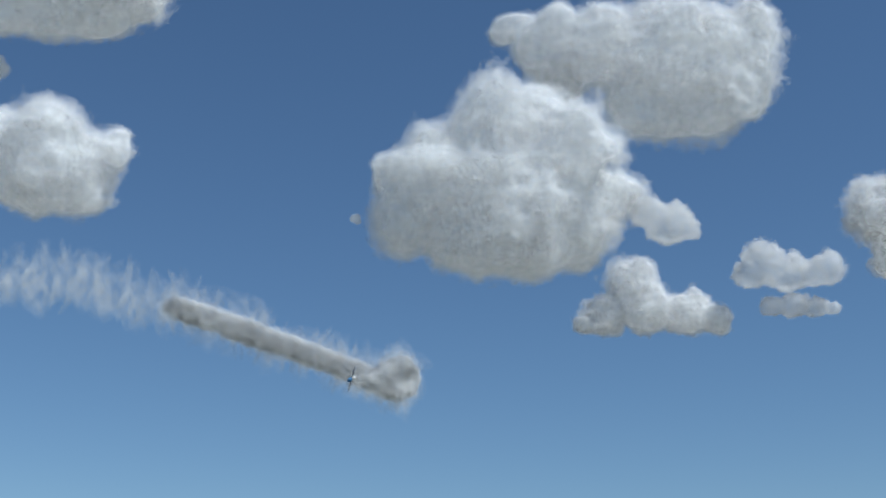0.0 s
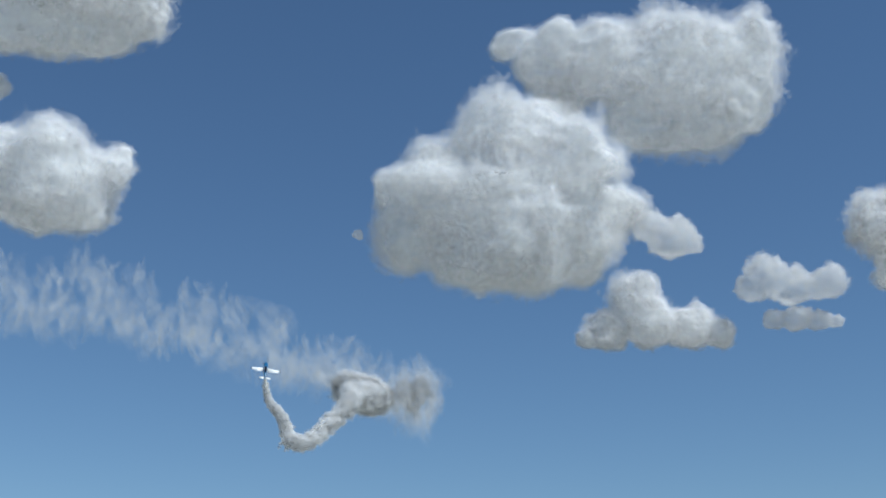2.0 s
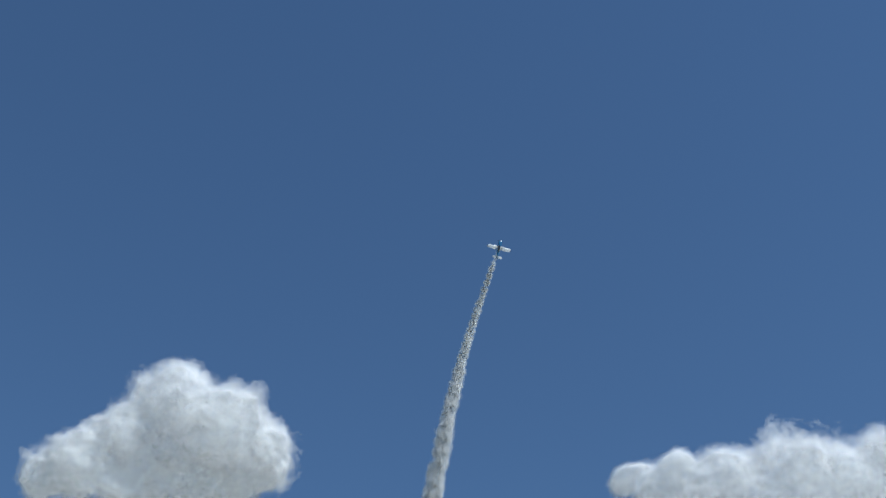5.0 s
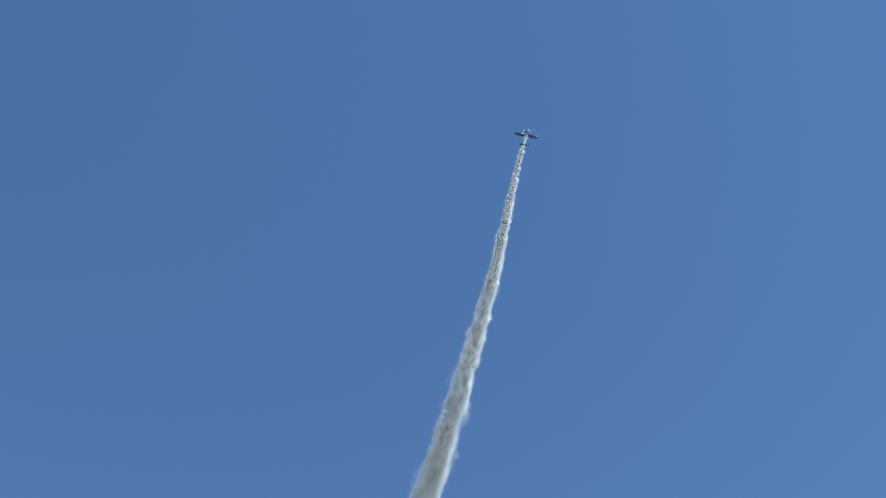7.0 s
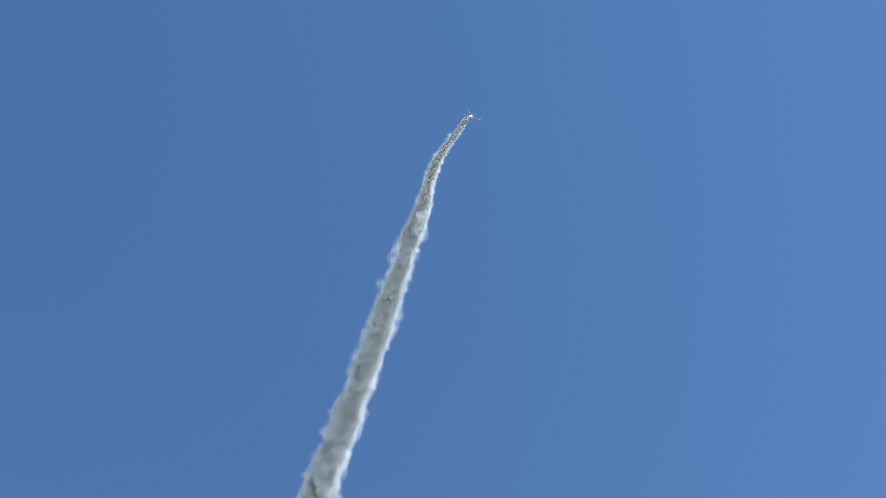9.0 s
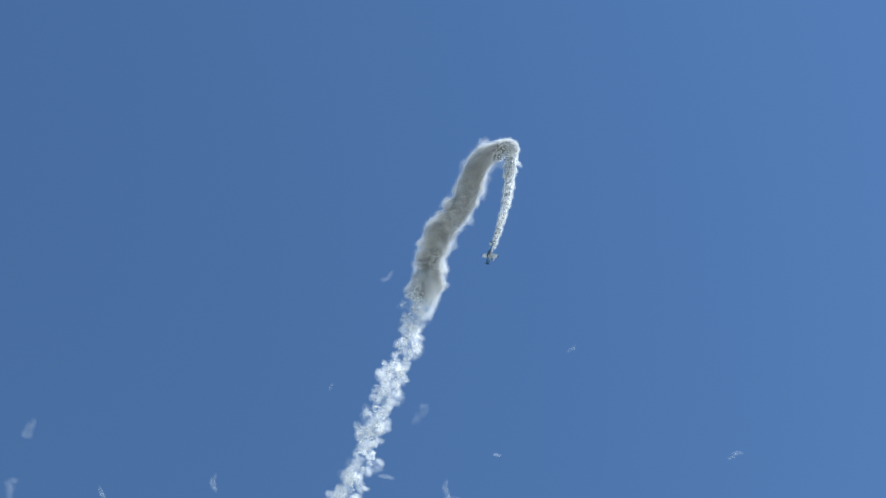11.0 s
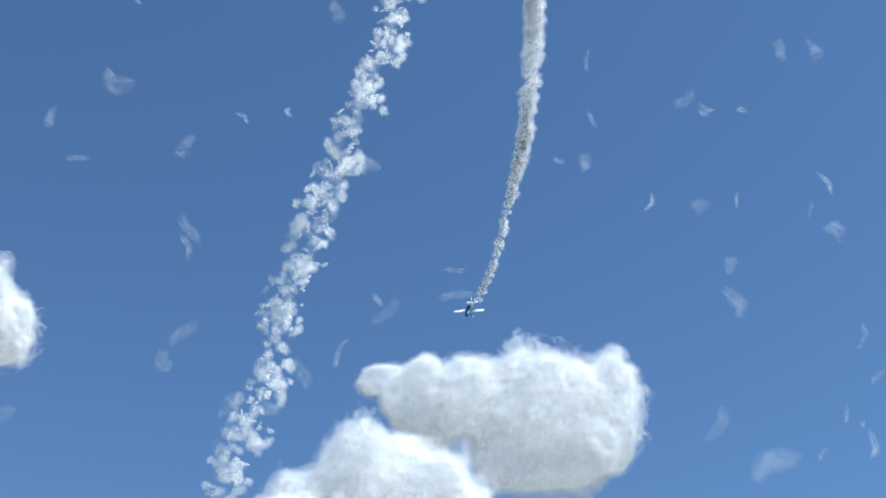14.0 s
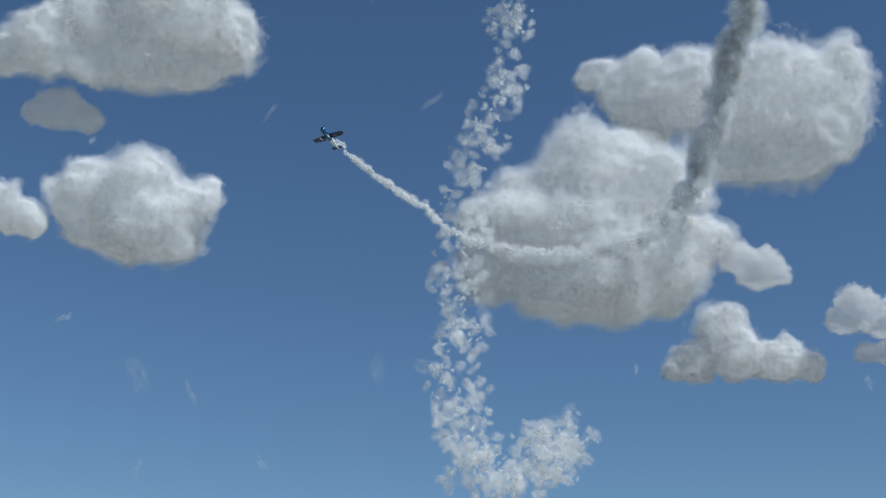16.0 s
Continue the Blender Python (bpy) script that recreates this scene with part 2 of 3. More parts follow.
def cloud(label, azimuth, elevation, distance, lobes, seed):
    rnd = np.random.RandomState(seed)
    lobes = np.array(lobes, float)
    depth = rnd.uniform(-0.45, 0.45, len(lobes)) * lobes[:, 2].max()
    centres = np.stack([lobes[:, 0], depth, lobes[:, 1]], 1)
    radii = lobes[:, 2]
    biggest = radii.max()
    pad = 0.45 * radii + 12.0
    lo, hi = (centres - (radii + pad)[:, None]).min(0), (centres + (radii + pad)[:, None]).max(0)
    cell = max((hi - lo).max() / 140.0, 2.2)
    shape = np.ceil((hi - lo) / cell).astype(int) + 2
    axes = [lo[k] + cell * np.arange(shape[k]) for k in range(3)]
    p = np.stack(np.meshgrid(*axes, indexing="ij"), -1).astype(np.float32)
    warp = np.stack([value_noise(p / (0.5 * biggest) + s) for s in (3.1, 17.7, 29.2)], -1) - 0.5
    q = p + warp * (0.45 * biggest)
    near = np.zeros(p.shape[:3], np.float32)
    for c, r in zip(centres, radii):
        near += np.exp(4.5 * (1.0 - (((q - c) / r) ** 2).sum(-1).clip(0, 4)))
    field = np.log(near + 1e-6) / 4.5
    size = max(biggest * 0.5, 20.0)
    puffy = billow(p / size + seed * 5.3, 5)
    fine = value_noise(p / (size * 0.16)) + 0.6 * value_noise(p / (size * 0.075) + 9.1) - 0.8
    smooth = field + 0.95 * (puffy - 0.6)
    field = field + 1.75 * (puffy - 0.6)
    base = (centres[:, 2] - radii).min()
    low = ((p[..., 2] - base) / (0.5 * biggest)).clip(-2, 1)
    lift = 0.75 * (1.0 - low) * (low < 1)
    field, smooth = field - lift, smooth - lift
    for k in range(3):
        edge = np.moveaxis(field, k, 0)
        edge[0], edge[-1] = -9.0, -9.0
        edge = np.moveaxis(smooth, k, 0)
        edge[0], edge[-1] = -9.0, -9.0
    inner = np.ones(field.shape, np.float32)
    for k in range(3):
        side = np.moveaxis(inner, k, 0)
        side[0], side[-1] = 0.0, 0.0
    ragged = fine * inner
    thing = tagged(new("cloud"), label, "cloud", "cumulus clouds")
    half = 0.5 * (field + smooth)
    skins = (("haze", field, -0.22, 0.85, CLOUD_HAZE), ("haze", field, -0.1, 0.7, CLOUD_HAZE), ("veil", field, 0.0, 0.55, CLOUD_HAZE),
             ("veil", field, 0.08, 0.42, CLOUD_HAZE), ("fringe", field, 0.15, 0.26, CLOUD_EDGE), ("fringe", half, 0.2, 0.16, CLOUD_EDGE),
             ("edge", half, 0.27, 0.07, CLOUD_EDGE), ("core", smooth, 0.3, 0.0, CLOUD_CORE))
    if biggest < 70.0:
        skins = skins[:-1]
    for name, shape_field, level, rag, mat in skins:
        verts, quads = iso_mesh(shape_field + rag * ragged, level, lo, cell)
        if len(quads):
            mesh_object(name, verts, quads, mat, thing)
    a, e = radians(azimuth), radians(elevation)
    way = Vector((math.sin(a) * math.cos(e), math.cos(a) * math.cos(e), math.sin(e)))
    right = Vector((math.cos(a), -math.sin(a), 0.0))
    up = right.cross(way)
    m = Matrix((right, way, up)).transposed().to_4x4()
    m.translation = EYE + way * distance
    thing.matrix_world = m
    return thing


for k, row in enumerate(CLOUDS):
    cloud(*row, seed=k + 1)


# ---------------------------------------------------------------- aeroplane (x right, y ahead, z up)
def loft(rings, closed_ends=True):
    b = bmesh.new()
    made = [[b.verts.new(v) for v in ring] for ring in rings]
    n = len(made[0])
    for r0, r1 in zip(made, made[1:]):
        for i in range(n):
            b.faces.new((r0[i], r0[(i + 1) % n], r1[(i + 1) % n], r1[i]))
    if closed_ends:
        b.faces.new(made[0][::-1])
        b.faces.new(made[-1])
    bmesh.ops.recalc_face_normals(b, faces=b.faces)
    for f in b.faces:
        f.smooth = True
    return b


def ring(y, cz, w, h, n=20, power=2.4):
    pts = []
    for i in range(n):
        a = 2 * math.pi * i / n
        c, s = math.cos(a), math.sin(a)
        pts.append((w * math.copysign(abs(c) ** (2 / power), c), y, cz + h * math.copysign(abs(s) ** (2 / power), s)))
    return pts


FOIL = [(0.0, 0.0), (0.03, 0.35), (0.12, 0.7), (0.3, 1.0), (0.55, 0.8), (0.8, 0.4), (1.0, 0.03),
        (1.0, -0.03), (0.8, -0.4), (0.55, -0.8), (0.3, -1.0), (0.12, -0.7), (0.03, -0.35)]


def blade(sections, from_chord=0.0, to_chord=1.0, upright=False):
    """A tapered surface with an aerofoil section: rows of span, leading edge y, chord, half thickness, height."""
    rings = []
    for span, lead, chord, thick, height in sections:
        r = []
        for c, t in FOIL:
            c = from_chord + (to_chord - from_chord) * c
            r.append((height + thick * t, lead - chord * c, span) if upright else (span, lead - chord * c, height + thick * t))
        rings.append(r)
    return loft(rings)


def two_faced(b, tip):
    """Upper faces white, lower faces navy, wing tips and leading edge navy."""
    for f in b.faces:
        c = f.calc_center_median()
        f.material_index = 1 if f.normal.z < 0.02 or abs(c.x) > tip else 0
    return b


def aeroplane():
    plane = tagged(new("aerobatic_aeroplane"), "blue and white single-engine aerobatic aeroplane trailing smoke", "aeroplane")
    body = [(2.62, 0.0, 0.2, 0.2), (2.5, 0.0, 0.42, 0.4), (2.1, 0.0, 0.52, 0.5), (1.3, 0.02, 0.55, 0.56), (0.4, 0.05, 0.54, 0.6),
            (-0.6, 0.06, 0.5, 0.58), (-1.6, 0.08, 0.4, 0.46), (-2.6, 0.12, 0.27, 0.32), (-3.5, 0.16, 0.14, 0.2), (-3.9, 0.18, 0.05, 0.1)]
    b = loft([ring(*r) for r in body])
    for f in b.faces:
        c = f.calc_center_median()
        f.material_index = 1 if c.y < -0.9 and c.z < 0.2 else 0
    part("fuselage", b, [BLUE, WHITE], plane, "blue fuselage with white rear belly")
    part("canopy", loft([ring(1.0, 0.5, 0.06, 0.04, 16, 2), ring(0.7, 0.55, 0.3, 0.24, 16, 2), ring(0.1, 0.6, 0.37, 0.36, 16, 2),
                         ring(-0.6, 0.58, 0.34, 0.34, 16, 2), ring(-1.3, 0.5, 0.2, 0.18, 16, 2), ring(-1.8, 0.45, 0.06, 0.05, 16, 2)]),
         GLASS, plane, "dark tinted bubble canopy")
    part("cowling_scoop", loft([ring(2.3, -0.42, 0.16, 0.12, 12), ring(1.6, -0.52, 0.2, 0.14, 12), ring(0.9, -0.5, 0.1, 0.06, 12)]), NAVY, plane)
    for side in (-1, 1):
        rows = [(side * 0.4, 0.95, 1.6, 0.12, -0.12), (side * 2.0, 0.8, 1.28, 0.1, -0.12), (side * 3.55, 0.64, 0.95, 0.07, -0.12), (side * 3.75, 0.5, 0.7, 0.04, -0.12)]
        part("wing", two_faced(blade(rows, 0.0, 0.76), 3.4), [WHITE, NAVY], plane, "white upper wing with navy tip and underside")
        rows = [(side * 1.0, 0.88, 1.47, 0.035, -0.12), (side * 3.5, 0.645, 0.96, 0.02, -0.12)]
        part("aileron", two_faced(blade(rows, 0.775, 1.0), 3.3), [WHITE, NAVY], plane)
        rows = [(side * 0.1, -2.75, 0.95, 0.05, 0.2), (side * 1.45, -2.95, 0.6, 0.025, 0.2)]
        part("tailplane", two_faced(blade(rows, 0.0, 0.6), 1.4), [WHITE, NAVY], plane)
        part("elevator", two_faced(blade(rows, 0.62, 1.0), 1.4), [WHITE, NAVY], plane)
        leg = loft([[(side * 0.35 + dx, 0.95 + dy, -0.45) for dx, dy in ((-0.05, -0.1), (0.05, -0.1), (0.05, 0.1), (-0.05, 0.1))],
                    [(side * 0.95 + dx, 1.0 + dy, -1.15) for dx, dy in ((-0.03, -0.06), (0.03, -0.06), (0.03, 0.06), (-0.03, 0.06))]])
        part("gear_leg", leg, NAVY, plane)
        spat = part("wheel_spat", loft([ring(1.5, -1.18, 0.04, 0.05, 12), ring(1.25, -1.18, 0.13, 0.16, 12), ring(0.95, -1.16, 0.14, 0.17, 12),
                                        ring(0.5, -1.1, 0.03, 0.04, 12)]), WHITE, plane, "white wheel fairing")
        spat.location.x = side * 0.98
        w = bmesh.new()
        bmesh.ops.create_cone(w, cap_ends=True, segments=18, radius1=0.19, radius2=0.19, depth=0.1)
        bmesh.ops.rotate(w, verts=w.verts, matrix=Matrix.Rotation(math.pi / 2, 3, "Y"))
        bmesh.ops.translate(w, verts=w.verts, vec=(side * 0.98, 1.0, -1.25))
        part("tyre", w, BLACK, plane)
        part("exhaust_pipe", loft([ring(1.55, -0.56, 0.05, 0.05, 10, 2), ring(1.2, -0.66, 0.05, 0.05, 10, 2)]), STEEL, plane).location.x = side * 0.2
    fin = [(0.25, -2.7, 1.1, 0.05, 0.0), (1.35, -3.2, 0.62, 0.03, 0.0)]
    part("fin", blade(fin, 0.0, 0.5, True), WHITE, plane)
    part("rudder", blade([(0.0, -2.7, 1.15, 0.045, 0.0), (1.4, -3.22, 0.68, 0.025, 0.0)], 0.53, 1.0, True), BLUE, plane)
    part("tail_wheel", loft([ring(-3.55, -0.18, 0.03, 0.03, 10, 2), ring(-3.65, -0.22, 0.04, 0.09, 10, 2), ring(-3.8, -0.2, 0.02, 0.04, 10, 2)]), BLACK, plane)
    prop = part("propeller_hub", loft([ring(2.6, 0, 0.2, 0.2, 16, 2), ring(2.75, 0, 0.17, 0.17, 16, 2), ring(2.95, 0, 0.09, 0.09, 16, 2), ring(3.03, 0, 0.02, 0.02, 16, 2)]), NAVY, plane, "pointed spinner")
    for k in range(3):
        b = blade([(0.12, 2.78, 0.16, 0.03, 0), (0.5, 2.79, 0.2, 0.02, 0), (0.95, 2.76, 0.12, 0.012, 0)])
        bmesh.ops.rotate(b, verts=b.verts, matrix=Matrix.Rotation(k * 2 * math.pi / 3, 3, "Y"))
        part("propeller_blade", b, BLADE, prop)
    return plane, prop


plane, prop = aeroplane()

# seconds, place, way ahead, way of the right wing
PLANE_ROWS = [
    (0, -25.55, 341.98, 81.09, -0.253, -0.877, -0.409, -0.261, 0.469, -0.844),
    (0.1, -26.07, 339.96, 80.72, -0.268, -0.871, -0.412, -0.267, 0.478, -0.837),
    (0.2, -26.58, 338.01, 80.39, -0.284, -0.865, -0.415, -0.272, 0.487, -0.83),
    (0.3, -27.08, 336.06, 80.07, -0.299, -0.858, -0.417, -0.278, 0.497, -0.822),
    (0.4, -27.6, 334.09, 79.73, -0.314, -0.851, -0.42, -0.283, 0.506, -0.815),
    (0.5, -28.12, 332.05, 79.34, -0.33, -0.844, -0.422, -0.289, 0.516, -0.806),
    (0.6, -28.67, 329.89, 78.88, -0.345, -0.837, -0.425, -0.294, 0.526, -0.798),
    (0.7, -29.25, 327.57, 78.31, -0.36, -0.83, -0.427, -0.3, 0.536, -0.789),
    (0.8, -29.87, 325.12, 77.64, -0.375, -0.822, -0.429, -0.305, 0.546, -0.78),
    (0.9, -30.94, 322.48, 76.12, -0.588, -0.706, -0.396, -0.481, 0.698, -0.53),
    (1, -32.8, 319.86, 74.15, -0.775, -0.535, -0.335, -0.515, 0.843, -0.155),
    (1.1, -34.8, 317.02, 72.97, -0.955, -0.247, -0.163, -0.213, 0.956, -0.2),
    (1.2, -37.1, 314.6, 71.94, -0.985, 0.152, 0.077, 0.129, 0.961, -0.245),
    (1.3, -38.38, 313.47, 71.03, -0.816, 0.477, 0.327, 0.41, 0.876, -0.254),
    (1.4, -38.83, 312.89, 70.29, -0.439, 0.7, 0.563, 0.802, 0.588, -0.105),
    (1.5, -40.04, 312.48, 70.69, -0.074, 0.755, 0.651, 0.995, 0.097, 0.001),
    (1.6, -42.23, 312.98, 72.21, -0.069, 0.718, 0.693, 0.992, 0.122, -0.027),
    (1.7, -43.95, 313.87, 74.07, -0.064, 0.678, 0.732, 0.987, 0.149, -0.052),
    (1.8, -45.27, 314.92, 76.32, -0.059, 0.636, 0.769, 0.981, 0.178, -0.072),
    (1.9, -46.23, 315.86, 78.93, -0.053, 0.594, 0.803, 0.974, 0.207, -0.089),
    (2, -46.95, 316.79, 81.96, -0.048, 0.55, 0.834, 0.966, 0.237, -0.101),
    (2.2, -48.18, 318.61, 89.35, -0.036, 0.494, 0.869, 0.968, 0.233, -0.092),
    (2.4, -48.57, 320.17, 97.84, -0.025, 0.435, 0.9, 0.969, 0.232, -0.085),
    (2.6, -48.36, 321.16, 107.23, -0.006, 0.367, 0.93, 0.97, 0.23, -0.085),
    (2.8, -47.69, 321.49, 117.44, 0.021, 0.289, 0.957, 0.971, 0.224, -0.089),
    (3, -46.83, 321.16, 128.43, 0.048, 0.208, 0.977, 0.971, 0.219, -0.094),
    (3.2, -45.66, 320.3, 139.81, 0.074, 0.125, 0.989, 0.971, 0.216, -0.1),
    (3.4, -43.95, 319.2, 151.32, 0.099, 0.043, 0.994, 0.971, 0.214, -0.106),
    (3.6, -41.67, 317.54, 163.37, 0.118, -0.009, 0.993, 0.97, 0.216, -0.113),
    (3.8, -38.79, 315.19, 176.18, 0.132, -0.031, 0.991, 0.968, 0.221, -0.122),
    (4, -35.59, 312.55, 188.78, 0.146, -0.054, 0.988, 0.965, 0.226, -0.13),
    (4.2, -32.22, 309.84, 200.65, 0.16, -0.076, 0.984, 0.963, 0.231, -0.139),
    (4.4, -28.55, 306.86, 212.2, 0.174, -0.099, 0.98, 0.96, 0.237, -0.147),
    (4.6, -24.34, 303.45, 223.91, 0.187, -0.121, 0.975, 0.958, 0.244, -0.153),
    (4.8, -19.55, 299.7, 235.96, 0.201, -0.143, 0.969, 0.955, 0.251, -0.161),
    (5, -14.77, 295.28, 246.75, 0.214, -0.166, 0.963, 0.952, 0.258, -0.167),
    (5.2, -10.28, 290.02, 255.56, 0.216, -0.182, 0.959, 0.953, 0.253, -0.167),
    (5.4, -5.97, 284.38, 264.31, 0.217, -0.199, 0.956, 0.933, 0.331, -0.143),
    (5.6, -1.83, 278.28, 273.07, 0.218, -0.215, 0.952, 0.842, 0.535, -0.072),
    (5.8, 2.14, 271.8, 281.76, 0.219, -0.231, 0.948, 0.627, 0.778, 0.045),
    (6, 5.92, 265.01, 290.33, 0.221, -0.248, 0.943, 0.269, 0.945, 0.186),
    (6.2, 9.52, 258, 298.69, 0.222, -0.264, 0.939, -0.172, 0.937, 0.304),
    (6.4, 12.92, 250.84, 306.78, 0.223, -0.28, 0.934, -0.578, 0.733, 0.358),
    (6.6, 16.12, 243.61, 314.53, 0.224, -0.297, 0.928, -0.847, 0.412, 0.336),
    (6.8, 19.12, 236.38, 321.87, 0.225, -0.313, 0.923, -0.96, 0.092, 0.265),
    (7, 21.92, 229.23, 328.72, 0.225, -0.329, 0.917, -0.973, -0.129, 0.192),
    (7.2, 24.49, 222.24, 335.02, 0.226, -0.345, 0.911, -0.965, -0.207, 0.161),
    (7.4, 26.87, 215.39, 340.75, 0.23, -0.322, 0.918, -0.966, -0.191, 0.175),
    (7.6, 28.93, 209.25, 345.81, 0.235, -0.26, 0.937, -0.967, -0.157, 0.199),
    (7.8, 30.57, 204.6, 349.97, 0.24, -0.197, 0.951, -0.968, -0.119, 0.22),
    (8, 32.18, 200.01, 353.55, 0.243, -0.133, 0.961, -0.969, -0.075, 0.235),
    (8.2, 33.83, 194.7, 356.59, 0.263, -0.024, 0.964, -0.963, -0.062, 0.261),
    (8.4, 35.59, 189.3, 359.15, 0.28, 0.085, 0.956, -0.958, -0.043, 0.284),
    (8.6, 38.01, 184.3, 361.46, 0.28, 0.201, 0.939, -0.957, -0.022, 0.29),
    (8.8, 41.33, 179.58, 363.46, 0.262, 0.325, 0.909, -0.96, -0.005, 0.279),
    (9, 43.54, 175.4, 365.26, 0.24, 0.444, 0.863, -0.965, 0.009, 0.263),
    (9.2, 43.71, 171.9, 366.91, 0.244, 0.459, 0.854, -0.96, -0.009, 0.279),
    (9.4, 45.13, 168.99, 366.98, 0.257, 0.501, 0.826, -0.953, -0.013, 0.304),
    (9.6, 47.21, 166.76, 365.68, 0.284, 0.61, 0.74, -0.928, -0.019, 0.371),
    (9.8, 48.8, 165.42, 363.52, 0.302, 0.751, 0.587, -0.884, -0.01, 0.467),
    (10, 50.06, 164.94, 360.43, 0.289, 0.882, 0.372, -0.82, 0.028, 0.571),
    (10.2, 50.81, 165.38, 355.1, 0.232, 0.966, 0.116, -0.742, 0.099, 0.663),
    (10.4, 51.05, 166.8, 347.38, 0.136, 0.981, -0.141, -0.662, 0.196, 0.723),
    (10.6, 50.93, 168.78, 338.33, 0.02, 0.933, -0.36, -0.593, 0.301, 0.747),
    (10.8, 50.5, 171.33, 328.14, -0.091, 0.851, -0.517, -0.542, 0.393, 0.743),
    (11, 49.73, 174.45, 316.69, -0.17, 0.776, -0.607, -0.512, 0.457, 0.728),
    (11.2, 48.69, 177.58, 304.65, -0.2, 0.745, -0.636, -0.502, 0.48, 0.72),
    (11.4, 47.4, 180.24, 292.56, -0.228, 0.579, -0.783, -0.514, 0.611, 0.602),
    (11.6, 46.07, 182.76, 280.04, -0.179, 0.404, -0.897, -0.734, 0.552, 0.395),
    (11.8, 44.92, 185.3, 266.82, -0.152, 0.219, -0.964, -0.894, 0.386, 0.229),
    (12, 43.98, 188.08, 254.32, -0.12, 0.029, -0.992, -0.978, 0.171, 0.123),
    (12.2, 43.33, 191.08, 243.58, -0.134, -0.05, -0.99, -0.977, 0.176, 0.123),
    (12.4, 42.87, 194.45, 233.6, -0.147, -0.126, -0.981, -0.976, 0.18, 0.123),
    (12.6, 42.45, 198.5, 223.05, -0.157, -0.183, -0.971, -0.976, 0.178, 0.124),
    (12.8, 42.14, 203.11, 211.97, -0.163, -0.221, -0.962, -0.977, 0.17, 0.127),
    (13, 41.69, 208.8, 201.52, -0.169, -0.259, -0.951, -0.978, 0.162, 0.13),
    (13.2, 40.97, 215.84, 192.22, -0.175, -0.297, -0.939, -0.979, 0.154, 0.134),
    (13.4, 40.46, 221.66, 183.66, -0.18, -0.334, -0.925, -0.979, 0.148, 0.137),
    (13.6, 39.41, 227.63, 174.34, -0.211, -0.366, -0.906, -0.971, 0.188, 0.15),
    (13.8, 37.62, 234.25, 163.72, -0.266, -0.392, -0.881, -0.946, 0.28, 0.161),
    (14, 35.3, 239.98, 153.23, -0.32, -0.417, -0.851, -0.913, 0.377, 0.158),
    (14.2, 32.8, 244.01, 143.28, -0.38, -0.391, -0.838, -0.872, 0.455, 0.183),
    (14.4, 29.61, 246.96, 133.81, -0.44, -0.363, -0.821, -0.82, 0.535, 0.203),
    (14.6, 24.68, 249.37, 125.37, -0.541, -0.372, -0.755, -0.724, 0.662, 0.193),
    (14.8, 18.07, 251.32, 117.75, -0.674, -0.409, -0.615, -0.591, 0.798, 0.117),
    (15, 10.38, 251.78, 111.8, -0.78, -0.431, -0.454, -0.492, 0.871, 0.018),
    (15.2, 1.77, 250.3, 107.83, -0.757, -0.584, -0.293, -0.594, 0.802, -0.064),
    (15.4, -7.79, 247.16, 105.82, -0.695, -0.71, -0.114, -0.703, 0.704, -0.101),
    (15.6, -18.11, 242.31, 106.57, -0.625, -0.779, 0.054, -0.78, 0.619, -0.097),
    (15.8, -29.34, 235.5, 110.37, -0.55, -0.806, 0.218, -0.833, 0.547, -0.079),
    (16, -40.72, 228.36, 114.64, -0.459, -0.807, 0.372, -0.877, 0.478, -0.048)]


def plane_pose(row):
    f, w = Vector(row[4:7]).normalized(), Vector(row[7:10])
    w = (w - f * w.dot(f)).normalized()
    m = Matrix((w, f, w.cross(f))).transposed().to_4x4()
    m.translation = Vector(row[1:4])
    return m


PLANE_POSES = [(r[0], plane_pose(r)) for r in PLANE_ROWS]


def plane_at(t):
    for (t0, m0), (t1, m1) in zip(PLANE_POSES, PLANE_POSES[1:]):
        if t <= t1 + 1e-6:
            u = min(max((t - t0) / (t1 - t0), 0.0), 1.0)
            q = m0.to_quaternion().slerp(m1.to_quaternion(), u)
            m = q.to_matrix().to_4x4()
            m.translation = m0.translation.lerp(m1.translation, u)
            return m
    return PLANE_POSES[-1][1]


# ---------------------------------------------------------------- smoke
WIND = Vector((2.2, 2.2, 0.0))


def puff_mesh(name, seed, length, width, shells, curl):
    """A lumpy curl of smoke in nested skins (size, material), thin outside and thicker within."""
    b = bmesh.new()
    off = Vector((seed * 7.1, seed * 3.3, seed * 1.7))
    for slot, (size, _) in enumerate(shells):
        had = set(b.faces)
        made = bmesh.ops.create_icosphere(b, subdivisions=3, radius=1.0)
        for v in made["verts"]:
            c = v.co.copy()
            bump = size * (0.82 + 0.4 * noise.noise(c * 1.5 + off) + 0.25 * noise.noise(c * 3.1 + off) + 0.16 * noise.noise(c * 6.3 - off))
            v.co = Vector((c.x * width * 0.5 * bump + curl * width * math.sin(1.7 * c.y + seed),
                           c.y * length * 0.5 * (0.4 + 0.6 * size) * (1.0 + 0.3 * noise.noise(c * 1.3 - off)),
                           c.z * width * 0.5 * bump + curl * width * math.cos(2.1 * c.y + 2 * seed)))
        for f in b.faces:
            if f not in had:
                f.material_index, f.smooth = slot, True
    me = bpy.data.meshes.new(name)
    b.to_mesh(me)
    b.free()
    for _, mat in shells:
        me.materials.append(mat)
    return me


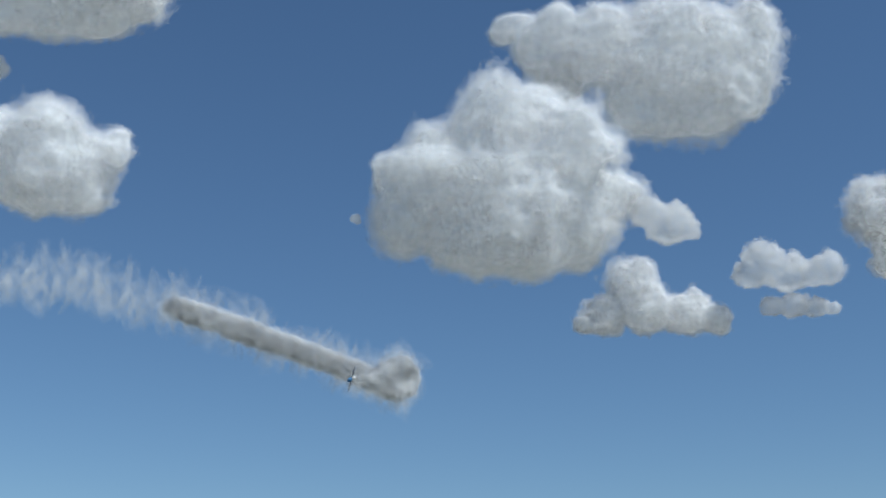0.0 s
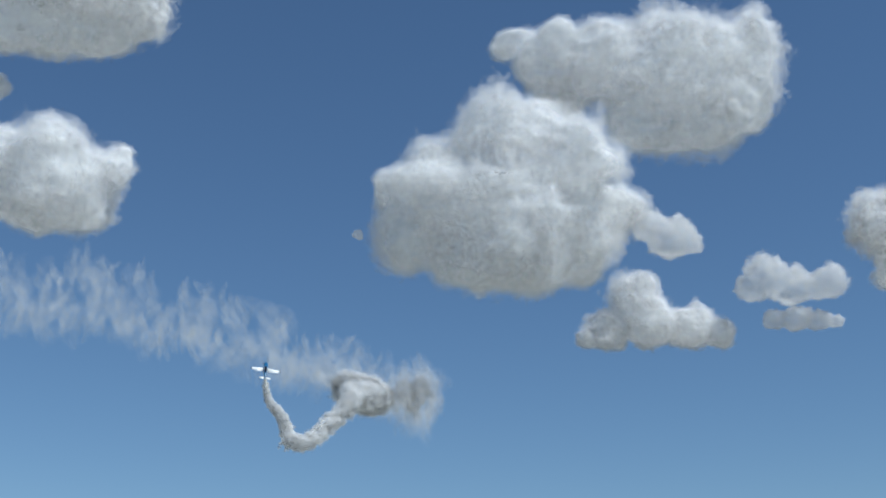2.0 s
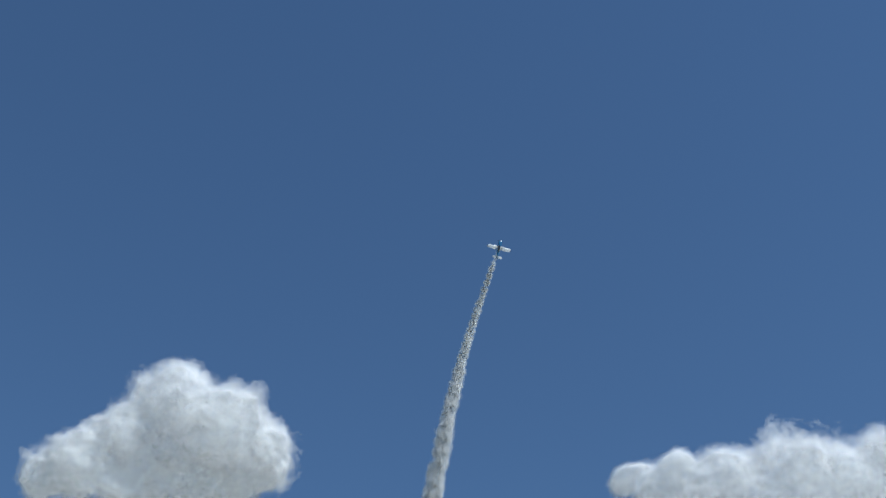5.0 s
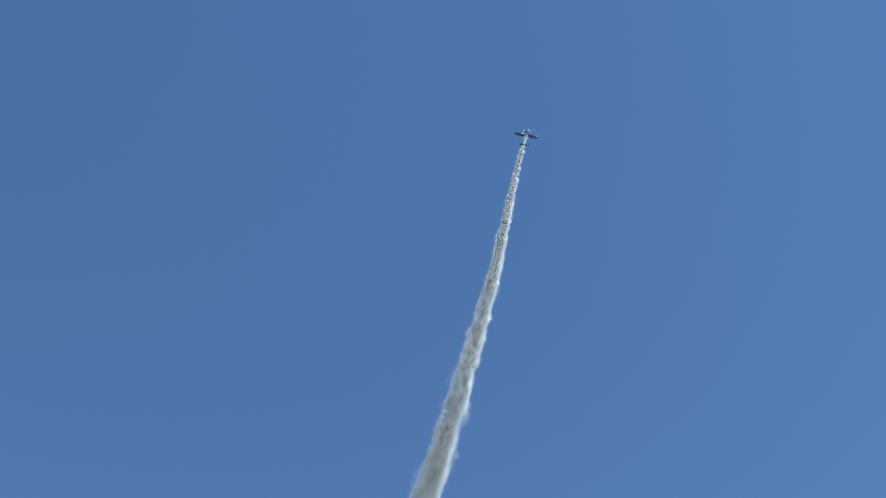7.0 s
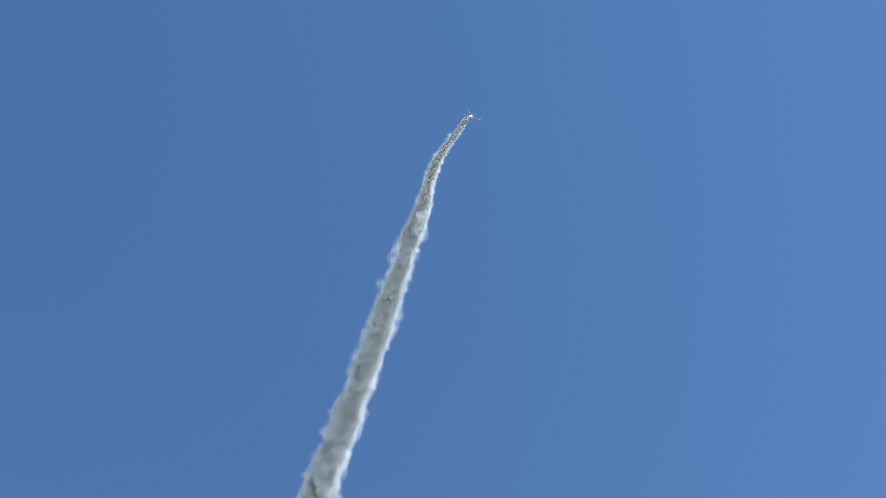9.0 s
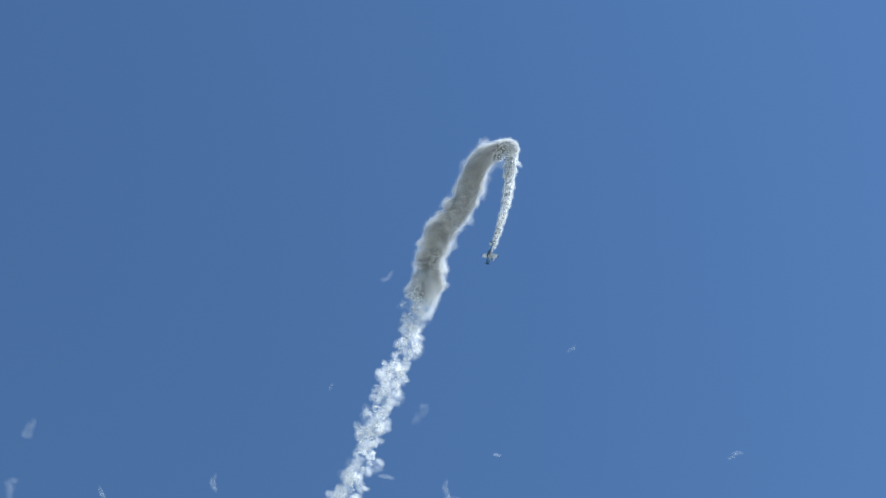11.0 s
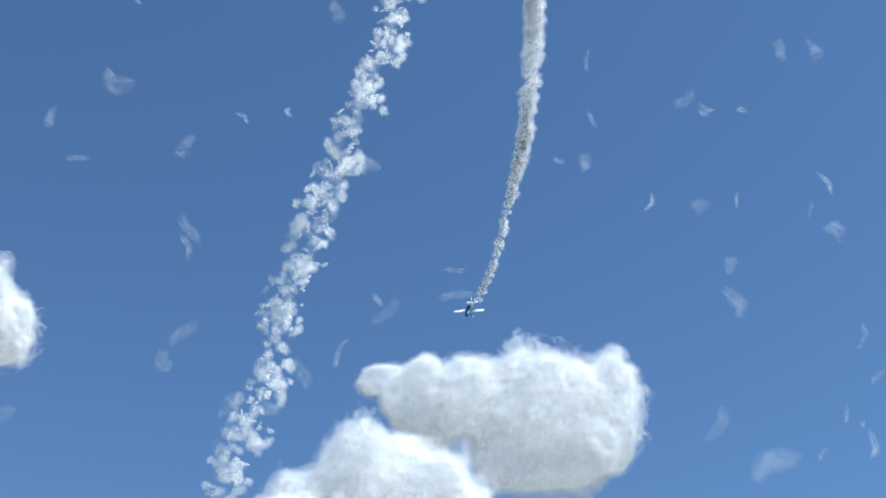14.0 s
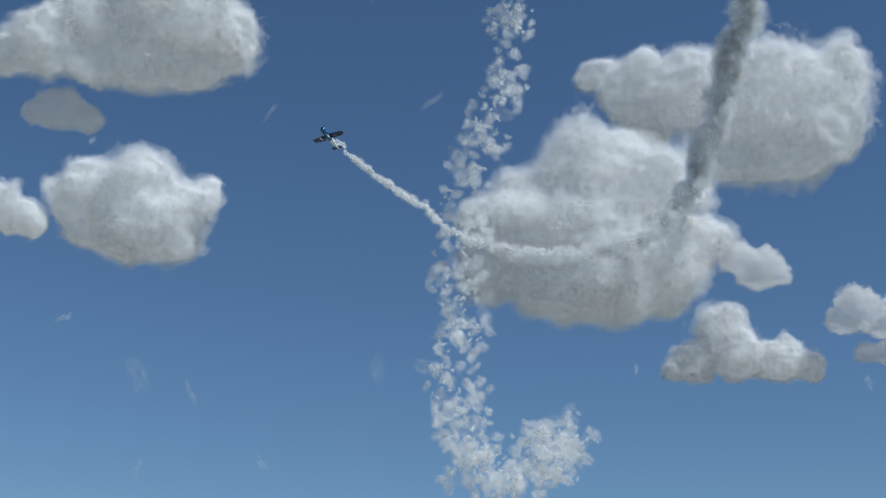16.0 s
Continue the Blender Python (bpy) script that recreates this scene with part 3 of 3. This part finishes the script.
PUFFS = [puff_mesh("puff", k + 1, 1.9 + 0.3 * (k % 3), 1.05, ((1.0, SMOKE_SKIN), (0.62, SMOKE_HEART)), 0.08) for k in range(8)]
WISPS = [puff_mesh("wisp", k + 1, 2.1 + 0.44 * k, 1.45 + 0.38 * k,
                   ((1.0, WISP_SKIN), (0.86, WISP_SKIN), (0.72, WISP_SKIN), (0.56, WISP_HEART), (0.4, WISP_HEART)), 0.12) for k in range(8)]
DRIFTS = [puff_mesh("drift", k + 1, 6.5 + 0.5 * (k % 4), 4.8 + 0.6 * (k % 3),
                    ((1.0, DRIFT), (0.84, DRIFT), (0.68, DRIFT), (0.5, DRIFT)), 0.2) for k in range(8)]
VEILS = [puff_mesh("veil", k + 1, 10.0 + 1.2 * (k % 4), 6.0 + 0.8 * (k % 3),
                   ((1.0, FADED), (0.82, FADED), (0.64, FADED), (0.46, FADED)), 0.3) for k in range(8)]
STREAKS = [puff_mesh("streak", k + 1, 7.0 + 1.3 * (k % 4), 2.1 + 0.5 * (k % 3),
                     ((1.0, STREAK), (0.75, STREAK), (0.5, STREAK)), 0.35) for k in range(8)]


def eddy(x, s):
    """A slow wandering that neighbouring puffs share."""
    return Vector((noise.noise((x, s, 0.3)), noise.noise((x, s, 5.7)), noise.noise((x, s, 11.9))))


# centre line and half width of the smoke left by the pass before
OLD_TRAIL = [
    (-170.8, 320.4, 113.8, 6.9),
    (-146.9, 330.8, 110.8, 6.8),
    (-125.1, 336.7, 109.4, 6.8),
    (-101.8, 339.5, 107.7, 7.0),
    (-77.9, 342.0, 102.6, 6.6),
    (-57.0, 344.8, 95.9, 5.6),
    (-39.3, 346.8, 89.8, 4.9),
    (-26.6, 351.1, 85.9, 4.3),
    (-13.8, 357.1, 80.6, 3.6),
    (-10.5, 364.0, 83.5, 3.0),
    (-9.4, 368.0, 88.0, 2.8),
    (-12.0, 362.0, 90.5, 2.4),
    (-16.0, 353.0, 86.5, 2.2),
    (-19.8, 346.3, 81.9, 2.1),
    (-25.6, 342.0, 81.1, 1.0),
]

def old_trail():
    """Smoke of the pass before: rows for each wisp, which drifts and spreads."""
    rnd = random.Random(3)
    thing = tagged(new("smoke_trail"), "old thinning white smoke trail drifting on the wind", "smoke", kind="stuff")
    made = []
    count = 620
    spans = [(Vector(p[:3]) - Vector(q[:3])).length for p, q in zip(OLD_TRAIL, OLD_TRAIL[1:])]
    marks = np.cumsum([0.0] + spans)
    for k in range(count):
        u = float(np.interp((k + 0.5) / count * marks[-1], marks, range(len(marks))))
        i = min(int(u), len(OLD_TRAIL) - 2)
        a, b = Vector(OLD_TRAIL[i]), Vector(OLD_TRAIL[i + 1])
        c = a.lerp(b, u - i)
        low = rnd.random() ** 1.8
        v = Vector((rnd.uniform(-0.8, 0.8), rnd.uniform(-1.0, 1.0), -0.55 + 1.6 * low))
        turn = Euler((rnd.uniform(1.1, 1.9), rnd.uniform(-0.35, 0.35), rnd.uniform(0, 6.28))).to_matrix().to_4x4()
        ob = new("streak", STREAKS[k % 8]) if k % 3 else new("veil", VEILS[k % 8])
        ob.parent = thing
        rows = []
        for t in (0.0, 1.0, 2.5, 5.0, 7.5, 10.0, 12.5, 16.0):
            grow = 1.0 + 0.18 * t + 0.07 * t * t
            wide = grow + 0.0003 * t ** 5
            p = Vector(c[:3]) + Vector((v.x * wide, v.y * grow, v.z * wide)) * c[3] + WIND * t + eddy(u * 0.9, 2.0) * (0.7 * t) + Vector((0, 0, 0.25 * t))
            p.z = 12.0 + abs(p.z - 12.0)
            rows.append((t, Matrix.Translation(p) @ turn @ pose(0, 0, 0, 4.0 * t * v.x, 0, 5.0 * t * v.y)))
        made.append((ob, rows))
    return made


def old_place(back):
    """The spot on the old trail that lies so many metres behind the aeroplane at the start."""
    for p, q in zip(OLD_TRAIL[::-1], OLD_TRAIL[-2::-1]):
        a, b = Vector(p), Vector(q)
        step = (a - b).xyz.length
        if back <= step:
            return a.lerp(b, back / step)
        back -= step
    return Vector(OLD_TRAIL[0])


RATE = 85
WISP_RATE = 140
BURSTS = [(0.0, 1.5), (1.5, 3.0), (3.0, 4.5), (4.5, 6.0), (6.0, 7.5), (7.5, 9.0), (9.0, 10.5), (10.5, 12.0), (12.0, 13.5), (13.5, 15.0), (15.0, 16.0)]


def here_up(t):
    return plane_at(t).to_3x3() @ Vector((0, 0, 1))


def load_at(t):
    """How hard the wing pulls, in metres a second squared, along the aeroplane's own up."""
    h = 0.3
    t = min(max(t, h), 16.0 - h)
    a, b, c = (plane_at(x) for x in (t - h, t, t + h))
    pull = (a.translation - 2 * b.translation + c.translation) / (h * h) + Vector((0, 0, 9.8))
    return pull.dot(b.to_3x3() @ Vector((0, 0, 1)))


# seconds, metres to the right by which slip throws the smoke aside
SLIP = [(0.0, 0.0), (2.0, -1.5), (5.0, -1.0), (6.5, -1.5), (8.8, -2.0), (10.5, 1.0), (11.3, 3.0), (13.0, 5.0), (15.0, 6.0), (15.6, 2.5), (16.0, 0.0)]
AGES = (0.2, 0.6, 1.2, 2.2, 4.0, 7.0, 11.0, 16.0)


WASHES = {}


def wash_at(te):
    """How far the wing's pull and the slip throw the smoke aside."""
    key = round(te * 50)
    if key not in WASHES:
        slip = np.interp(te, [s[0] for s in SLIP], [s[1] for s in SLIP])
        WASHES[key] = here_up(te) * (-0.185 * max(-10.0, min(60.0, load_at(te)))) + Vector((slip, 0, 0))
    return WASHES[key]


class Breath:
    """What the smoke that leaves the aeroplane at te does afterwards."""

    def __init__(self, te, rnd, reach):
        self.te, self.reach = te, reach
        m = plane_at(te)
        self.place = m.translation
        ang, rad = rnd.uniform(0, 2 * math.pi), rnd.random() ** 0.5
        self.out = m.to_3x3() @ Vector((math.cos(ang) * rad, rnd.uniform(-0.3, 0.3), math.sin(ang) * rad))
        self.wash = wash_at(te)
        self.clump = eddy(math.floor(te * 7.0) * 3.7, 40.0)

    def at(self, age):
        spread = 2.0 * age ** 0.8 if age < 2.5 else 4.16 + 0.4 * (age - 2.5) 
        return (self.place + self.out * spread * self.reach + self.wash * (1.0 - math.exp(-age / 0.32)) + self.clump * (0.8 * age ** 0.8)
                + WIND * age + eddy(self.te * 2.2, 7.0) * (0.32 * age) + eddy(self.te * 7.0, 21.0) * (0.18 * age))


def finish(rows, breath, q0, rnd, first_age):
    """Adds the rows after a puff has been let go: it hangs in the air, turns, spreads and drifts."""
    q1 = Euler((rnd.uniform(-3, 3), rnd.uniform(-3, 3), rnd.uniform(-3, 3))).to_quaternion()
    q0.make_compatible(q1)
    for age in AGES:
        t = min(breath.te + age, 16.0)
        age = t - breath.te
        if age > first_age + 0.05 and t - rows[-1][0] > 0.03:
            m = q0.slerp(q1, min(max(0.7 * age / (0.6 + age), 0.0), 1.0)).to_matrix().to_4x4()
            m.translation = breath.at(age)
            rows.append((t, m))
    if rows[-1][0] < 15.97:
        rows.append((16.0, rows[-1][1]))
    return rows


def fresh_trail():
    """Puffs ride in the smoke tank of the aeroplane until they leave it; the larger wisps unroll out of the trail a second behind it."""
    rnd = random.Random(11)
    made = []
    for start, stop in BURSTS:
        thing = tagged(new("smoke_trail"), "white billowing smoke trail hanging behind the aeroplane", "smoke", "smoke trail lengths", kind="stuff")
        for k in range(int((stop - start) * RATE)):
            te = max(start + (k + rnd.random()) / RATE, 0.02)
            ob = new("puff", PUFFS[rnd.randrange(8)])
            ob.parent = thing
            lie = pose(rnd.uniform(-0.06, 0.06), rnd.uniform(-0.4, 0.3), 0.02, 0, rnd.uniform(-180, 180), 0)
            rows = [(t, m @ lie) for t, m in PLANE_POSES if t < te - 0.02]
            here = plane_at(te) @ lie
            rows.append((te, here))
            made.append((ob, finish(rows, Breath(te, rnd, 0.7), here.to_quaternion(), rnd, 0.0)))
        stay = stop if stop < 16.0 else 21.5
        for k in range(int((stay - start) * WISP_RATE)):
            te = max(start + (k + rnd.random()) / WISP_RATE, 0.02)
            wait = 0.08 + 3.1 * rnd.random() ** 1.05
            size = min(max(int(9.0 * (wait / 3.2) ** 0.75 + rnd.uniform(-1.2, 0.6)), 0), 7)
            ob = new("wisp", WISPS[size])
            if k % 12 == 0:
                wait = rnd.uniform(1.4, 3.3)
                ob.name, ob.data = "drift", DRIFTS[k // 12 % 8]
            ob.parent = thing
            spin = pose(0, 0, 0, 0, rnd.uniform(-180, 180), 0)
            seed = rnd.random()
            until = min(te + wait - 0.02, 15.95)
            rows = []
            for t in [0.0] + [p[0] + wait for p in PLANE_POSES[::2]] + [16.0]:
                if t < until or (t == 16.0 and te + wait >= 15.97):
                    leader = max(t - wait, 0.0)
                    m = plane_at(leader).to_quaternion().to_matrix().to_4x4() @ spin
                    breath = Breath(leader, random.Random(seed), 1.0)
                    m.translation = breath.at(min(t, wait))
                    if t < wait:
                        spot = old_place(36.0 * (wait - t))
                        lean = random.Random(seed + 1.0)
                        side = Vector([lean.uniform(-0.6, 0.6) for _ in range(3)]) * min(spot[3], 2.8)
                        m.translation = spot.xyz + side + WIND * t + breath.out * 1.2 * t
                    rows.append((t, m))
            if te + wait < 15.97:
                q0 = (plane_at(te) @ spin).to_quaternion()
                finish(rows, Breath(te, random.Random(seed), 1.0), q0, rnd, wait)
            made.append((ob, rows))
    return made


SMOKE_ROWS = old_trail() + fresh_trail()


# ---------------------------------------------------------------- what moves
def motions():
    walk(plane, PLANE_POSES)
    walk(prop, [(0.1 * k, pose(0, 0, 0, 0, 80.0 * k, 0)) for k in range(161)])
    for ob, rows in SMOKE_ROWS:
        walk(ob, rows)


motions()
